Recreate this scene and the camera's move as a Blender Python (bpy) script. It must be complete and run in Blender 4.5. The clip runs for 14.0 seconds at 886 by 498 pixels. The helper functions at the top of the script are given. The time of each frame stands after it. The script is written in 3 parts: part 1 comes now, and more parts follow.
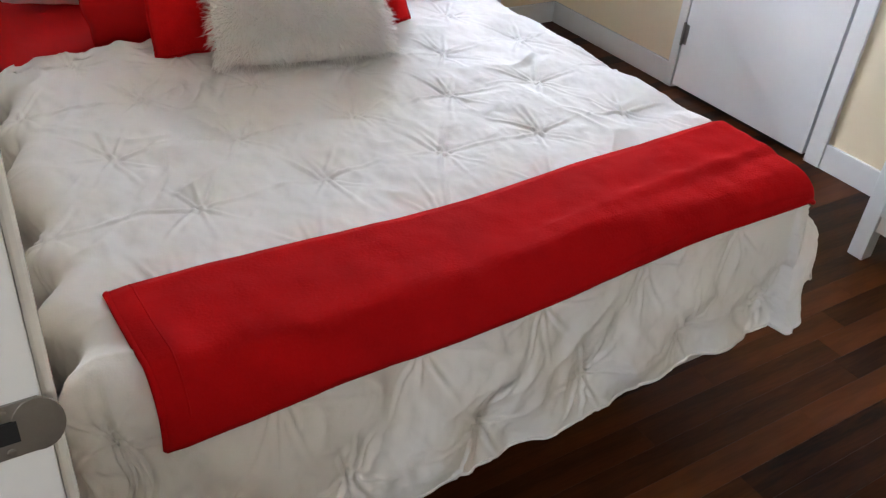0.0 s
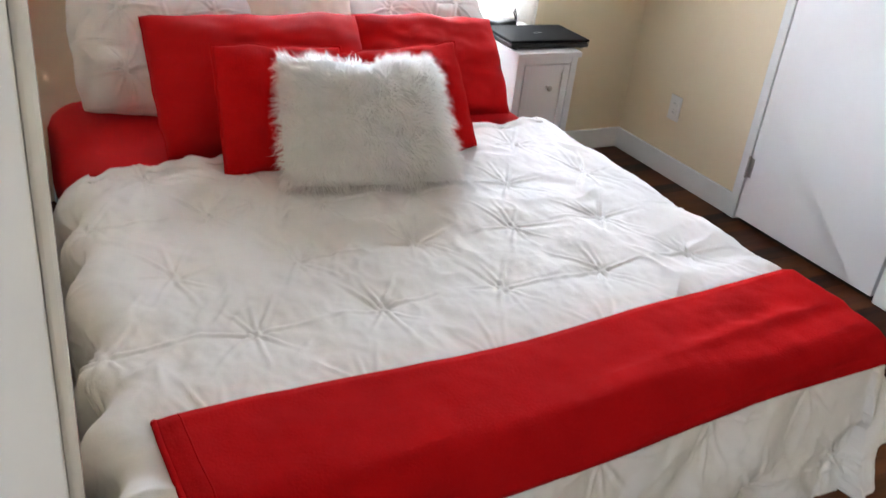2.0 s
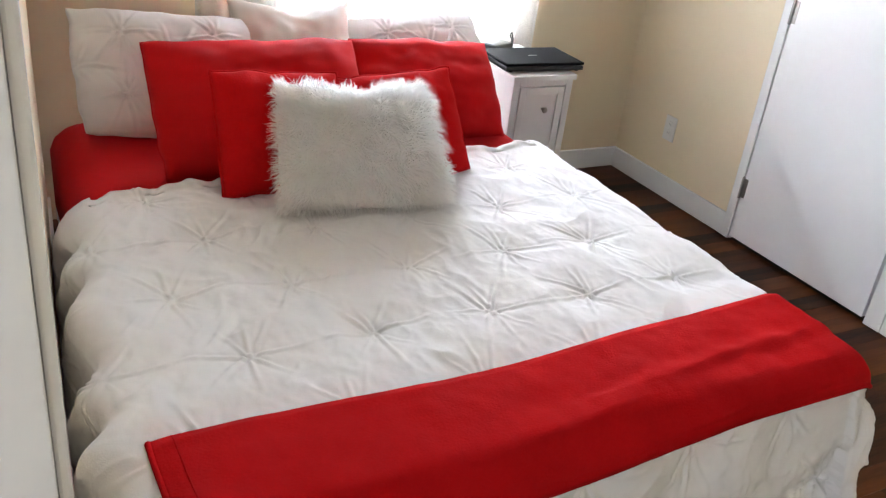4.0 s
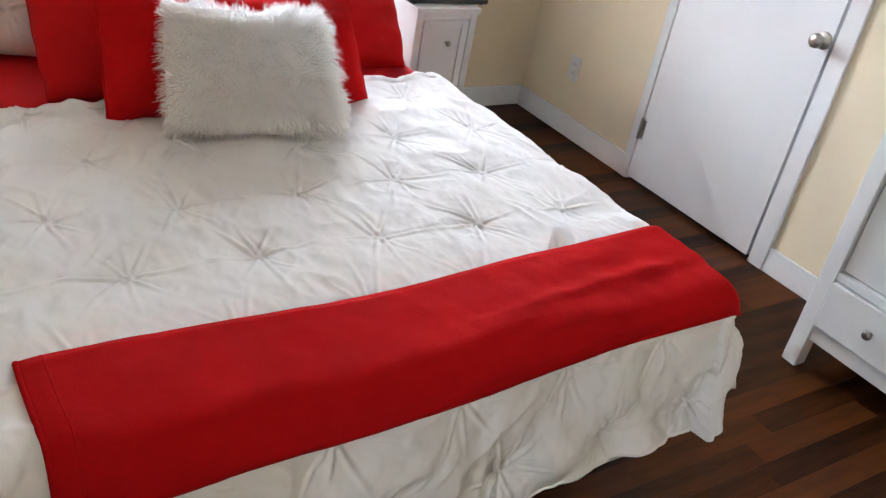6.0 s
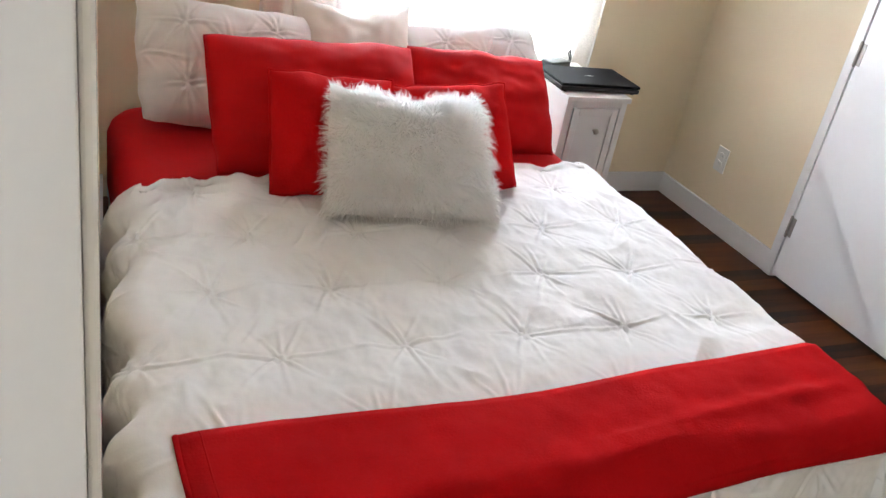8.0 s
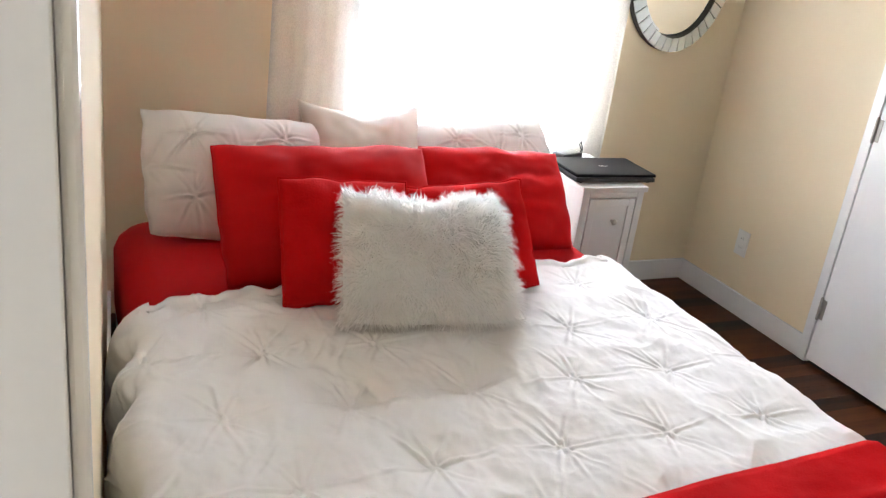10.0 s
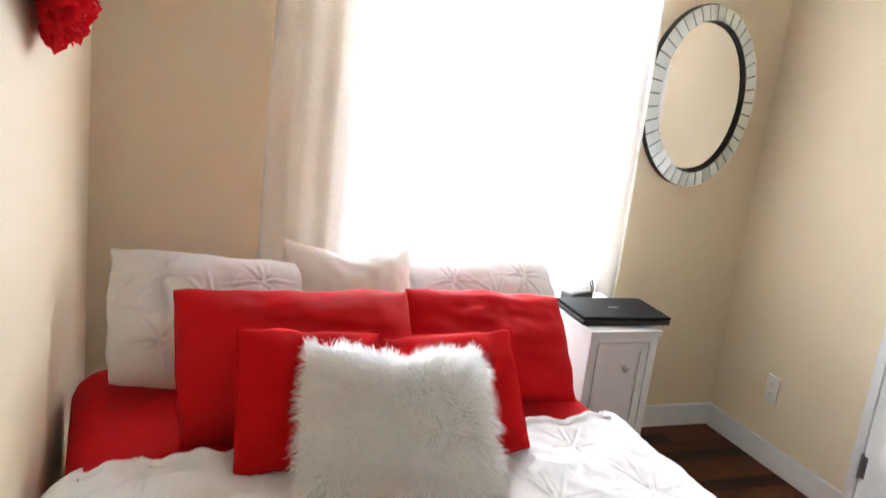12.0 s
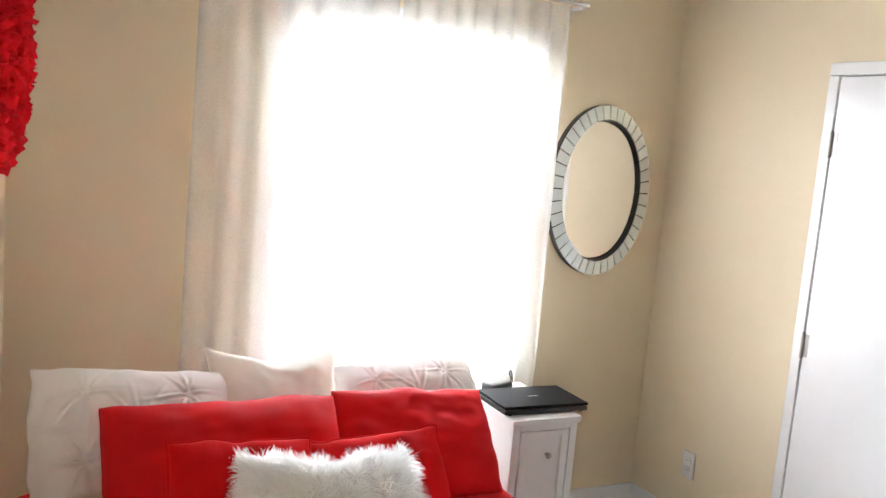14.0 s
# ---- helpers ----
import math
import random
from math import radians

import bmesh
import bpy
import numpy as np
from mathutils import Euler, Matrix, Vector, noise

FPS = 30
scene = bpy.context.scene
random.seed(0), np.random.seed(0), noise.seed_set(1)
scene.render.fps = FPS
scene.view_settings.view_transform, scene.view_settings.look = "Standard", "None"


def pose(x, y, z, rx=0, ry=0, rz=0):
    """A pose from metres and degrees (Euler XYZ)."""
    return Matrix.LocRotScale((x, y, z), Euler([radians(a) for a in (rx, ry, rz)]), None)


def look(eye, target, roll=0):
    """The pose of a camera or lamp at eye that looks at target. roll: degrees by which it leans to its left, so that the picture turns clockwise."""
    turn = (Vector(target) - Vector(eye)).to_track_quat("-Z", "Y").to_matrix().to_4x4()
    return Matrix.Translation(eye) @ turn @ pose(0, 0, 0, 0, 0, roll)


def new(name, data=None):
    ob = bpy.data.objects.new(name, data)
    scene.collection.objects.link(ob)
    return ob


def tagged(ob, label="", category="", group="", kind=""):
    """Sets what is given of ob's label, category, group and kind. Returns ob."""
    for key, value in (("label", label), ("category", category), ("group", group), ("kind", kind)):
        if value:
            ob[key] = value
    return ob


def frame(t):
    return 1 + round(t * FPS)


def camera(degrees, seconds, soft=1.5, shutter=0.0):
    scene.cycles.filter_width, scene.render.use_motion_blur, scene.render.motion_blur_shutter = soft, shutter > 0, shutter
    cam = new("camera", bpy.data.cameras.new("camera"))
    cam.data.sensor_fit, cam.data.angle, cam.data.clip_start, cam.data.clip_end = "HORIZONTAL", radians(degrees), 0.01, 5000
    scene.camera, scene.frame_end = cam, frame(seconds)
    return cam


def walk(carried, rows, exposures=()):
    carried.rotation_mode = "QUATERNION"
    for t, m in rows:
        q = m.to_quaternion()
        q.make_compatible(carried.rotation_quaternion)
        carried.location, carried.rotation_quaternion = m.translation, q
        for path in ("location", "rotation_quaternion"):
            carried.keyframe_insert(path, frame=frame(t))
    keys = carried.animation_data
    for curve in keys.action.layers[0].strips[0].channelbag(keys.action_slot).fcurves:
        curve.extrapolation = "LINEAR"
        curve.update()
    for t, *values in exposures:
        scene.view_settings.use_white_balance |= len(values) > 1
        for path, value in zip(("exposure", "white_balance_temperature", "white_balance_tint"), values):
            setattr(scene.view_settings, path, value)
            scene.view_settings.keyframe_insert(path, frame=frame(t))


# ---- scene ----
cam = camera(54.1, 14.0, soft=1.25, shutter=0.45)
PATH = [
    (0, (-2.957, -3.386, 1.53), (-2.0, -2.038, 0.404), 5.8),
    (0.5, (-2.948, -3.383, 1.53), (-2.001, -2.035, 0.396), 6.2),
    (1, (-2.936, -3.379, 1.528), (-1.982, -2.042, 0.387), 6.4),
    (1.5, (-2.942, -3.347, 1.544), (-1.99, -1.953, 0.471), 7.4),
    (2, (-2.943, -3.321, 1.566), (-2.041, -1.801, 0.63), 6.9),
    (2.5, (-2.94, -3.328, 1.584), (-2.066, -1.78, 0.67), 6.0),
    (5, (-2.932, -3.392, 1.615), (-1.964, -1.896, 0.707), 9.6),
    (5.5, (-2.907, -3.41, 1.604), (-1.887, -1.986, 0.637), 11.5),
    (6, (-2.895, -3.404, 1.595), (-1.845, -2.026, 0.595), 11.2),
    (6.5, (-2.896, -3.392, 1.594), (-1.876, -1.997, 0.588), 11.7),
    (7, (-2.912, -3.351, 1.586), (-1.968, -1.892, 0.596), 13.2),
    (7.5, (-2.933, -3.35, 1.631), (-2.092, -1.818, 0.66), 11.6),
    (8, (-2.94, -3.344, 1.643), (-2.118, -1.769, 0.723), 11.1),
    (8.5, (-2.943, -3.333, 1.656), (-2.108, -1.742, 0.778), 11.5),
    (11, (-2.841, -3.157, 1.598), (-2.046, -1.443, 0.942), 5.5),
    (11.5, (-2.762, -3.127, 1.605), (-2.0, -1.382, 0.992), 7.0),
    (12, (-2.7, -3.09, 1.643), (-1.974, -1.288, 1.166), 6.9),
    (12.5, (-2.664, -3.08, 1.643), (-1.944, -1.256, 1.251), 6.0),
    (13, (-2.662, -3.094, 1.661), (-1.899, -1.282, 1.296), 5.4),
    (13.5, (-2.701, -3.141, 1.692), (-1.878, -1.346, 1.372), 5.4),
    (14, (-2.755, -3.165, 1.691), (-1.853, -1.398, 1.436), 4.9),
]
walk(cam, [(t, look(eye, target, roll)) for t, eye, target, roll in PATH], [(t, e, k, 14.5) for t, e, k in ((0, 0.50, 5850), (1.2, 0.50, 5850), (2.5, 0.64, 6000), (5, 0.66, 6000), (6, 0.60, 5950), (8.5, 0.66, 6100), (14, 0.72, 6250))])

# ---- world and light ----
world = bpy.data.worlds.new("world")
scene.world = world
world.use_nodes = True
wn = world.node_tree
sky = wn.nodes.new("ShaderNodeTexSky")
sky.sky_type, sky.sun_disc = "NISHITA", False
sky.sun_elevation, sky.sun_rotation = radians(33), radians(-40.5)
wn.links.new(sky.outputs[0], wn.nodes["Background"].inputs[0])
wn.nodes["Background"].inputs[1].default_value = 0.12


def area(name, m, sx, sy, watts, colour=(1, 1, 1)):
    d = bpy.data.lights.new(name, "AREA")
    d.shape, d.size, d.size_y, d.energy, d.color = "RECTANGLE", sx, sy, watts, colour
    ob = new(name, d)
    ob.matrix_world = m
    return ob


# daylight in the bedroom window, and a fill lamp added in the unseen hall
area("window_daylight", look((-1.27, 0.30, 1.42), (-1.27, -2, 1.30)), 1.3, 1.6, 88, (0.91, 0.97, 1.0))
area("sky_above_window", look((-1.20, 1.25, 2.75), (-1.7, -1.5, 0.65)), 1.6, 1.2, 255, (0.88, 0.95, 1.0))
area("hall_fill", look((-4.6, -3.45, 1.5), (-2.0, -2.6, 0.5)), 0.6, 1.9, 10, (0.84, 0.94, 1.0))
sun = bpy.data.lights.new("sun", "SUN")
sun.energy, sun.angle, sun.color = 2.4, radians(0.5), (1.0, 0.95, 0.88)
new("sun", sun).matrix_world = look((-5.3, 6.2, 5.45), (0, 0, 0))


# ---- materials ----
def node(nt, kind, **inputs):
    n = nt.nodes.new(kind)
    for k, v in inputs.items():
        n.inputs[k.replace("_", " ")].default_value = v
    return n


def material(name, a, b, rough=0.5, scale=6.0, fine=90.0, bump=0.15, metal=0.0, piece=0.0, sheen=0.0, stretch=(1, 1, 1), coat=0.0, trans=0.0, spec=0.5, wrinkle=0.0):
    """Two colours mixed by noise at two scales, with fine relief. piece: how far the colour changes from piece to piece."""
    m = bpy.data.materials.new(name)
    m.use_nodes = True
    nt = m.node_tree
    p = nt.nodes["Principled BSDF"]
    tc = nt.nodes.new("ShaderNodeTexCoord")
    mp = nt.nodes.new("ShaderNodeMapping")
    mp.inputs["Scale"].default_value = stretch
    nt.links.new(tc.outputs["Object"], mp.inputs[0])
    n1 = node(nt, "ShaderNodeTexNoise", Scale=scale, Detail=5.0, Roughness=0.6)
    n2 = node(nt, "ShaderNodeTexNoise", Scale=fine, Detail=3.0)
    for n in (n1, n2):
        nt.links.new(mp.outputs[0], n.inputs["Vector"])
    mix = nt.nodes.new("ShaderNodeMix")
    mix.data_type = "RGBA"
    mix.inputs["A"].default_value, mix.inputs["B"].default_value = (*a, 1), (*b, 1)
    add = nt.nodes.new("ShaderNodeMath")
    add.operation = "MULTIPLY_ADD"
    add.inputs[1].default_value, add.inputs[2].default_value = 0.35, 0.0
    nt.links.new(n2.outputs[0], add.inputs[0])
    ramp = nt.nodes.new("ShaderNodeMath")
    ramp.operation = "MULTIPLY_ADD"
    ramp.inputs[1].default_value = 1.3
    nt.links.new(n1.outputs[0], ramp.inputs[0])
    off = nt.nodes.new("ShaderNodeMath")
    off.operation = "SUBTRACT"
    off.inputs[1].default_value = 0.32
    nt.links.new(add.outputs[0], off.inputs[0])
    nt.links.new(off.outputs[0], ramp.inputs[2])
    last = ramp
    if piece:
        info = nt.nodes.new("ShaderNodeObjectInfo")
        pm = nt.nodes.new("ShaderNodeMath")
        pm.operation = "MULTIPLY_ADD"
        pm.inputs[1].default_value = piece
        nt.links.new(info.outputs["Random"], pm.inputs[0])
        nt.links.new(ramp.outputs[0], pm.inputs[2])
        last = nt.nodes.new("ShaderNodeMath")
        last.operation = "SUBTRACT"
        last.inputs[1].default_value = piece / 2
        nt.links.new(pm.outputs[0], last.inputs[0])
    last.use_clamp = True
    nt.links.new(last.outputs[0], mix.inputs["Factor"])
    nt.links.new(mix.outputs["Result"], p.inputs["Base Color"])
    p.inputs["Roughness"].default_value, p.inputs["Metallic"].default_value = rough, metal
    p.inputs["Sheen Weight"].default_value, p.inputs["Coat Weight"].default_value = sheen, coat
    p.inputs["Coat Roughness"].default_value, p.inputs["Specular IOR Level"].default_value = 0.12, spec
    if wrinkle:
        n3 = node(nt, "ShaderNodeTexNoise", Scale=11.0, Detail=3.0, Distortion=0.8)
        n3.noise_type = "RIDGED_MULTIFRACTAL"
        nt.links.new(tc.outputs["Object"], n3.inputs["Vector"])
        wb_ = node(nt, "ShaderNodeBump", Strength=wrinkle, Distance=0.006)
        nt.links.new(n3.outputs[0], wb_.inputs["Height"])
        nt.links.new(wb_.outputs[0], p.inputs["Normal"])
    if bump:
        bn = node(nt, "ShaderNodeBump", Strength=bump, Distance=0.004)
        nt.links.new(n2.outputs[0], bn.inputs["Height"])
        if wrinkle:
            nt.links.new(wb_.outputs[0], bn.inputs["Normal"])
        nt.links.new(bn.outputs[0], p.inputs["Normal"])
    if trans:
        t = node(nt, "ShaderNodeBsdfTranslucent", Color=(*a, 1))
        ms = node(nt, "ShaderNodeMixShader", Fac=trans)
        nt.links.new(p.outputs[0], ms.inputs[1])
        nt.links.new(t.outputs[0], ms.inputs[2])
        nt.links.new(ms.outputs[0], nt.nodes["Material Output"].inputs[0])
    return m


def sheer(name, colour, clear):
    m = bpy.data.materials.new(name)
    m.use_nodes = True
    nt = m.node_tree
    p = nt.nodes["Principled BSDF"]
    p.inputs["Base Color"].default_value, p.inputs["Roughness"].default_value = (*colour, 1), 0.9
    t = node(nt, "ShaderNodeBsdfTranslucent", Color=(*colour, 1))
    c = nt.nodes.new("ShaderNodeBsdfTransparent")
    a, b = node(nt, "ShaderNodeMixShader", Fac=0.5), node(nt, "ShaderNodeMixShader", Fac=clear)
    tc = nt.nodes.new("ShaderNodeTexCoord")
    w = node(nt, "ShaderNodeTexNoise", Scale=220.0, Detail=2.0)
    f = nt.nodes.new("ShaderNodeMath")
    f.operation = "MULTIPLY_ADD"
    f.inputs[1].default_value, f.inputs[2].default_value = 0.3, clear - 0.15
    nt.links.new(tc.outputs["Object"], w.inputs["Vector"])
    nt.links.new(w.outputs[0], f.inputs[0])
    nt.links.new(f.outputs[0], b.inputs[0])
    nt.links.new(p.outputs[0], a.inputs[1])
    nt.links.new(t.outputs[0], a.inputs[2])
    nt.links.new(a.outputs[0], b.inputs[1])
    nt.links.new(c.outputs[0], b.inputs[2])
    nt.links.new(b.outputs[0], nt.nodes["Material Output"].inputs[0])
    return m


def glass(name):
    m = bpy.data.materials.new(name)
    m.use_nodes = True
    p = m.node_tree.nodes["Principled BSDF"]
    p.inputs["Transmission Weight"].default_value, p.inputs["Roughness"].default_value, p.inputs["IOR"].default_value = 1.0, 0.0, 1.05
    return m


M_WALL = material("cream_wall_paint", (0.80, 0.685, 0.495), (0.75, 0.635, 0.45), 0.65, 1.6, 160, 0.12)
M_HALL = material("hall_wall_paint", (0.76, 0.73, 0.68), (0.70, 0.67, 0.62), 0.7, 1.6, 160, 0.12)
M_CEIL = material("ceiling_paint", (0.87, 0.86, 0.84), (0.84, 0.83, 0.81), 0.8, 2.0, 120, 0.1)
M_TRIM = material("white_gloss_paint", (0.82, 0.82, 0.82), (0.78, 0.78, 0.78), 0.14, 2.5, 30, 0.07)
M_DOOR = material("white_door_paint", (0.80, 0.80, 0.81), (0.76, 0.76, 0.77), 0.16, 3.0, 22, 0.14)
M_FURN = material("white_furniture_paint", (0.82, 0.82, 0.82), (0.77, 0.77, 0.77), 0.3, 3.0, 60, 0.06)
M_WOOD = material("dark_wood_plank", (0.010, 0.0026, 0.0008), (0.105, 0.030, 0.0075), 0.32, 7.0, 60, 0.05, piece=0.85, stretch=(0.22, 2.4, 1), spec=0.09)
M_DARK = material("dark_joint", (0.008, 0.004, 0.002), (0.012, 0.006, 0.004), 0.7)
M_DUVET = material("white_cotton", (0.86, 0.845, 0.84), (0.82, 0.805, 0.80), 0.8, 4.0, 260, 0.10, spec=0.25, wrinkle=0.22)
M_SHAM = material("white_sham_cotton", (0.86, 0.83, 0.82), (0.80, 0.77, 0.76), 0.8, 5.0, 260, 0.1, trans=0.12, spec=0.25, wrinkle=0.5)
M_CREAM = material("cream_satin", (0.85, 0.80, 0.74), (0.79, 0.74, 0.68), 0.45, 5.0, 200, 0.1, trans=0.2, spec=0.3, wrinkle=0.25)
M_RED = material("red_microfibre", (0.56, 0.0080, 0.0095), (0.46, 0.0058, 0.0070), 0.75, 6.0, 240, 0.10, spec=0.10, wrinkle=0.18)
M_REDPLUSH = material("red_plush", (0.58, 0.0080, 0.0085), (0.42, 0.0048, 0.0052), 0.9, 14.0, 180, 0.3, spec=0.06, wrinkle=0.2)
M_FLEECE = material("red_fleece", (0.49, 0.0066, 0.0075), (0.38, 0.0045, 0.0052), 0.95, 7.0, 200, 0.3, spec=0.06, wrinkle=0.12)
M_FUR = material("white_fur", (0.985, 0.98, 0.97), (0.96, 0.955, 0.94), 0.6, 20.0, 200, 0.0, trans=0.5, spec=0.2)
M_FURBASE = material("white_fur_cloth", (0.97, 0.965, 0.955), (0.94, 0.935, 0.92), 0.9, 40.0, 320, 0.6, spec=0.1)
M_BOX = material("box_spring_cloth", (0.62, 0.61, 0.60), (0.52, 0.51, 0.50), 0.85, 8.0, 160, 0.3)
M_METAL = material("satin_nickel", (0.50, 0.47, 0.43), (0.42, 0.40, 0.37), 0.3, 8.0, 120, 0.05, metal=1.0)
M_STEEL = material("dull_steel", (0.42, 0.40, 0.37), (0.33, 0.31, 0.29), 0.4, 14.0, 120, 0.08, metal=1.0)
# black parts, and the painted shade of furniture gaps, latch hole and slots
M_BLACK = material("black_plastic_and_shade", (0.012, 0.012, 0.013), (0.02, 0.02, 0.021), 0.35, 8.0, 160, 0.08)
M_LID = material("black_laptop_lid", (0.006, 0.006, 0.0065), (0.010, 0.010, 0.0105), 0.6, 6.0, 300, 0.06, spec=0.06)
M_MIRROR = material("mirror_glass", (0.88, 0.89, 0.88), (0.86, 0.87, 0.86), 0.02, 3.0, 20, 0.0, metal=1.0)
M_TILE = material("bevelled_mirror_tile", (0.86, 0.92, 0.91), (0.78, 0.85, 0.85), 0.25, 9.0, 30, 0.06, metal=0.6, piece=0.5)
M_BACKING = material("black_mirror_backing", (0.012, 0.011, 0.010), (0.02, 0.018, 0.016), 0.5)
M_SHEER = sheer("sheer_white_voile", (0.94, 0.93, 0.89), 0.42)
M_BLIND = material("white_blind_slat", (0.80, 0.80, 0.79), (0.76, 0.76, 0.75), 0.4, 5.0, 80, 0.05, trans=0.3)
M_PLATE = material("ivory_plastic", (0.76, 0.74, 0.70), (0.72, 0.70, 0.66), 0.35, 5.0, 100, 0.03)
M_PETAL = material("red_petal", (0.78, 0.014, 0.022), (0.50, 0.006, 0.009), 0.7, 30.0, 150, 0.2, trans=0.3, spec=0.15)
M_GLASS = glass("window_glass")


# ---- helpers of this place ----
def finish(name, bm, mat, smooth=False):
    bmesh.ops.recalc_face_normals(bm, faces=bm.faces)
    me = bpy.data.meshes.new(name)
    bm.to_mesh(me)
    bm.free()
    me.materials.append(mat)
    if smooth:
        me.shade_smooth()
    return me


def thing(name, m, label="", category="", group="", kind=""):
    ob = new(name)
    ob.matrix_world = m
    ob.empty_display_size = 0.1
    return tagged(ob, label, category, group, kind)


def part(name, bm, mat, parent, label="", smooth=False, m=None):
    ob = new(name, finish(name, bm, mat, smooth))
    ob.parent = parent
    if m is not None:
        ob.matrix_basis = m
    return tagged(ob, label)


def solid(name, bm, mat, label, category, kind="", smooth=False, m=None, group=""):
    ob = new(name, finish(name, bm, mat, smooth))
    if m is not None:
        ob.matrix_world = m
    return tagged(ob, label, category, group, kind)


def box(x0, x1, y0, y1, z0, z1, bevel=0.0, bm=None, seg=2):
    own = bmesh.new()
    bmesh.ops.create_cube(own, size=1, matrix=Matrix.Translation(((x0 + x1) / 2, (y0 + y1) / 2, (z0 + z1) / 2)) @ Matrix.Diagonal((x1 - x0, y1 - y0, z1 - z0, 1)))
    if bevel:
        bmesh.ops.bevel(own, geom=list(own.edges), offset=bevel, segments=seg, affect="EDGES", profile=0.6)
    if bm is None:
        return own
    me = bpy.data.meshes.new("tmp")
    own.to_mesh(me)
    own.free()
    bm.from_mesh(me)
    bpy.data.meshes.remove(me)
    return bm


def lathe(profile, steps=24, m=Matrix()):
    """A turned body: (radius, height) pairs about z."""
    bm = bmesh.new()
    rings = []
    for r, z in profile:
        rings.append([bm.verts.new(m @ Vector((r * math.cos(2 * math.pi * k / steps), r * math.sin(2 * math.pi * k / steps), z))) for k in range(steps)])
    for a, b in zip(rings, rings[1:]):
        for k in range(steps):
            bm.faces.new((a[k], a[(k + 1) % steps], b[(k + 1) % steps], b[k]))
    bm.faces.new(rings[0][::-1])
    bm.faces.new(rings[-1])
    return bm


def tube(points, radius, steps=8):
    bm = bmesh.new()
    pts = [Vector(p) for p in points]
    rings = []
    for k, p in enumerate(pts):
        d = (pts[min(k + 1, len(pts) - 1)] - pts[max(k - 1, 0)]).normalized()
        u = d.orthogonal().normalized()
        v = d.cross(u)
        if rings:
            pu = (rings[-1][0].co - pts[k - 1])
            u = (pu - d * pu.dot(d)).normalized()
            v = d.cross(u)
        rings.append([bm.verts.new(p + radius * (math.cos(a) * u + math.sin(a) * v)) for a in (2 * math.pi * j / steps for j in range(steps))])
    for a, b in zip(rings, rings[1:]):
        for k in range(steps):
            bm.faces.new((a[k], a[(k + 1) % steps], b[(k + 1) % steps], b[k]))
    bm.faces.new(rings[0][::-1])
    bm.faces.new(rings[-1])
    return bm


def sheet(nu, nv, where):
    """A grid mesh whose points are where(i / nu, j / nv)."""
    bm = bmesh.new()
    rows = [[bm.verts.new(where(i / nu, j / nv)) for i in range(nu + 1)] for j in range(nv + 1)]
    for a, b in zip(rows, rows[1:]):
        for k in range(nu):
            bm.faces.new((a[k], a[k + 1], b[k + 1], b[k]))
    return bm


def fbm(x, y, z=0.0):
    return noise.noise(Vector((x, y, z))) + 0.5 * noise.noise(Vector((2.1 * x, 2.1 * y, z + 7)))


# ---- the room ----
# east wall x = 0, north wall y = 0; the west wall stands slightly out of square
CEIL, SOUTH = 2.44, -3.78
JAMB_N, JAMB_S = -2.70, -3.60


def west(y):
    return -2.757 + 0.060 * y


def prism(corners, z0, z1):
    bm = bmesh.new()
    lo = [bm.verts.new((x, y, z0)) for x, y in corners]
    hi = [bm.verts.new((x, y, z1)) for x, y in corners]
    n = len(corners)
    bm.faces.new(lo[::-1])
    bm.faces.new(hi)
    for k in range(n):
        bm.faces.new((lo[k], lo[(k + 1) % n], hi[(k + 1) % n], hi[k]))
    return bm


T = 0.12
WX0, WX1, WZ0, WZ1 = -1.83, -0.77, 0.74, 2.10
north = bmesh.new()
box(-3.0, WX0, 0.0, T, 0, CEIL, 0, north)
box(WX1, T, 0.0, T, 0, CEIL, 0, north)
box(WX0, WX1, 0.0, T, 0, WZ0, 0, north)
box(WX0, WX1, 0.0, T, WZ1, CEIL, 0, north)
solid("wall_north", north, M_WALL, "cream painted wall around the curtained window", "wall", "structure")
DY0, DY1, DZ = -1.632, -0.895, 2.035
east = bmesh.new()
box(0, T, DY1 + 0.02, 0.0, 0, CEIL, 0, east)
box(0, T, SOUTH - T, DY0 - 0.02, 0, CEIL, 0, east)
box(0, T, DY0 - 0.02, DY1 + 0.02, DZ + 0.02, CEIL, 0, east)
box(T - 0.02, T, DY0 - 0.02, DY1 + 0.02, 0, DZ + 0.02, 0, east)
solid("wall_east", east, M_WALL, "cream painted wall with a white closet door", "wall", "structure")
solid("wall_south", box(-4.8, 0, SOUTH - T, SOUTH, 0, CEIL), M_WALL, "plain cream painted wall", "wall", "structure")
wb = prism([(west(0), 0), (west(0) - T, 0), (west(JAMB_N) - T, JAMB_N), (west(JAMB_N), JAMB_N)], 0, CEIL)
solid("wall_west", wb, M_WALL, "cream painted wall along the bed", "wall", "structure")
solid("wall_west_over_doorway", prism([(west(JAMB_N), JAMB_N), (west(JAMB_N) - T, JAMB_N), (west(SOUTH) - T, SOUTH), (west(SOUTH), SOUTH)], 2.06, CEIL), M_WALL, "cream painted wall above the doorway", "wall", "structure")
solid("wall_west_beside_doorway", prism([(west(JAMB_S), JAMB_S), (west(JAMB_S) - T, JAMB_S), (west(SOUTH) - T, SOUTH), (west(SOUTH), SOUTH)], 0, 2.06), M_WALL, "narrow cream painted wall beside the doorway", "wall", "structure")
solid("hall_wall", box(-4.8, west(JAMB_N) - T - 0.002, -2.62, -2.52, 0, CEIL), M_HALL, "plain wall of the hall outside", "wall", "structure")
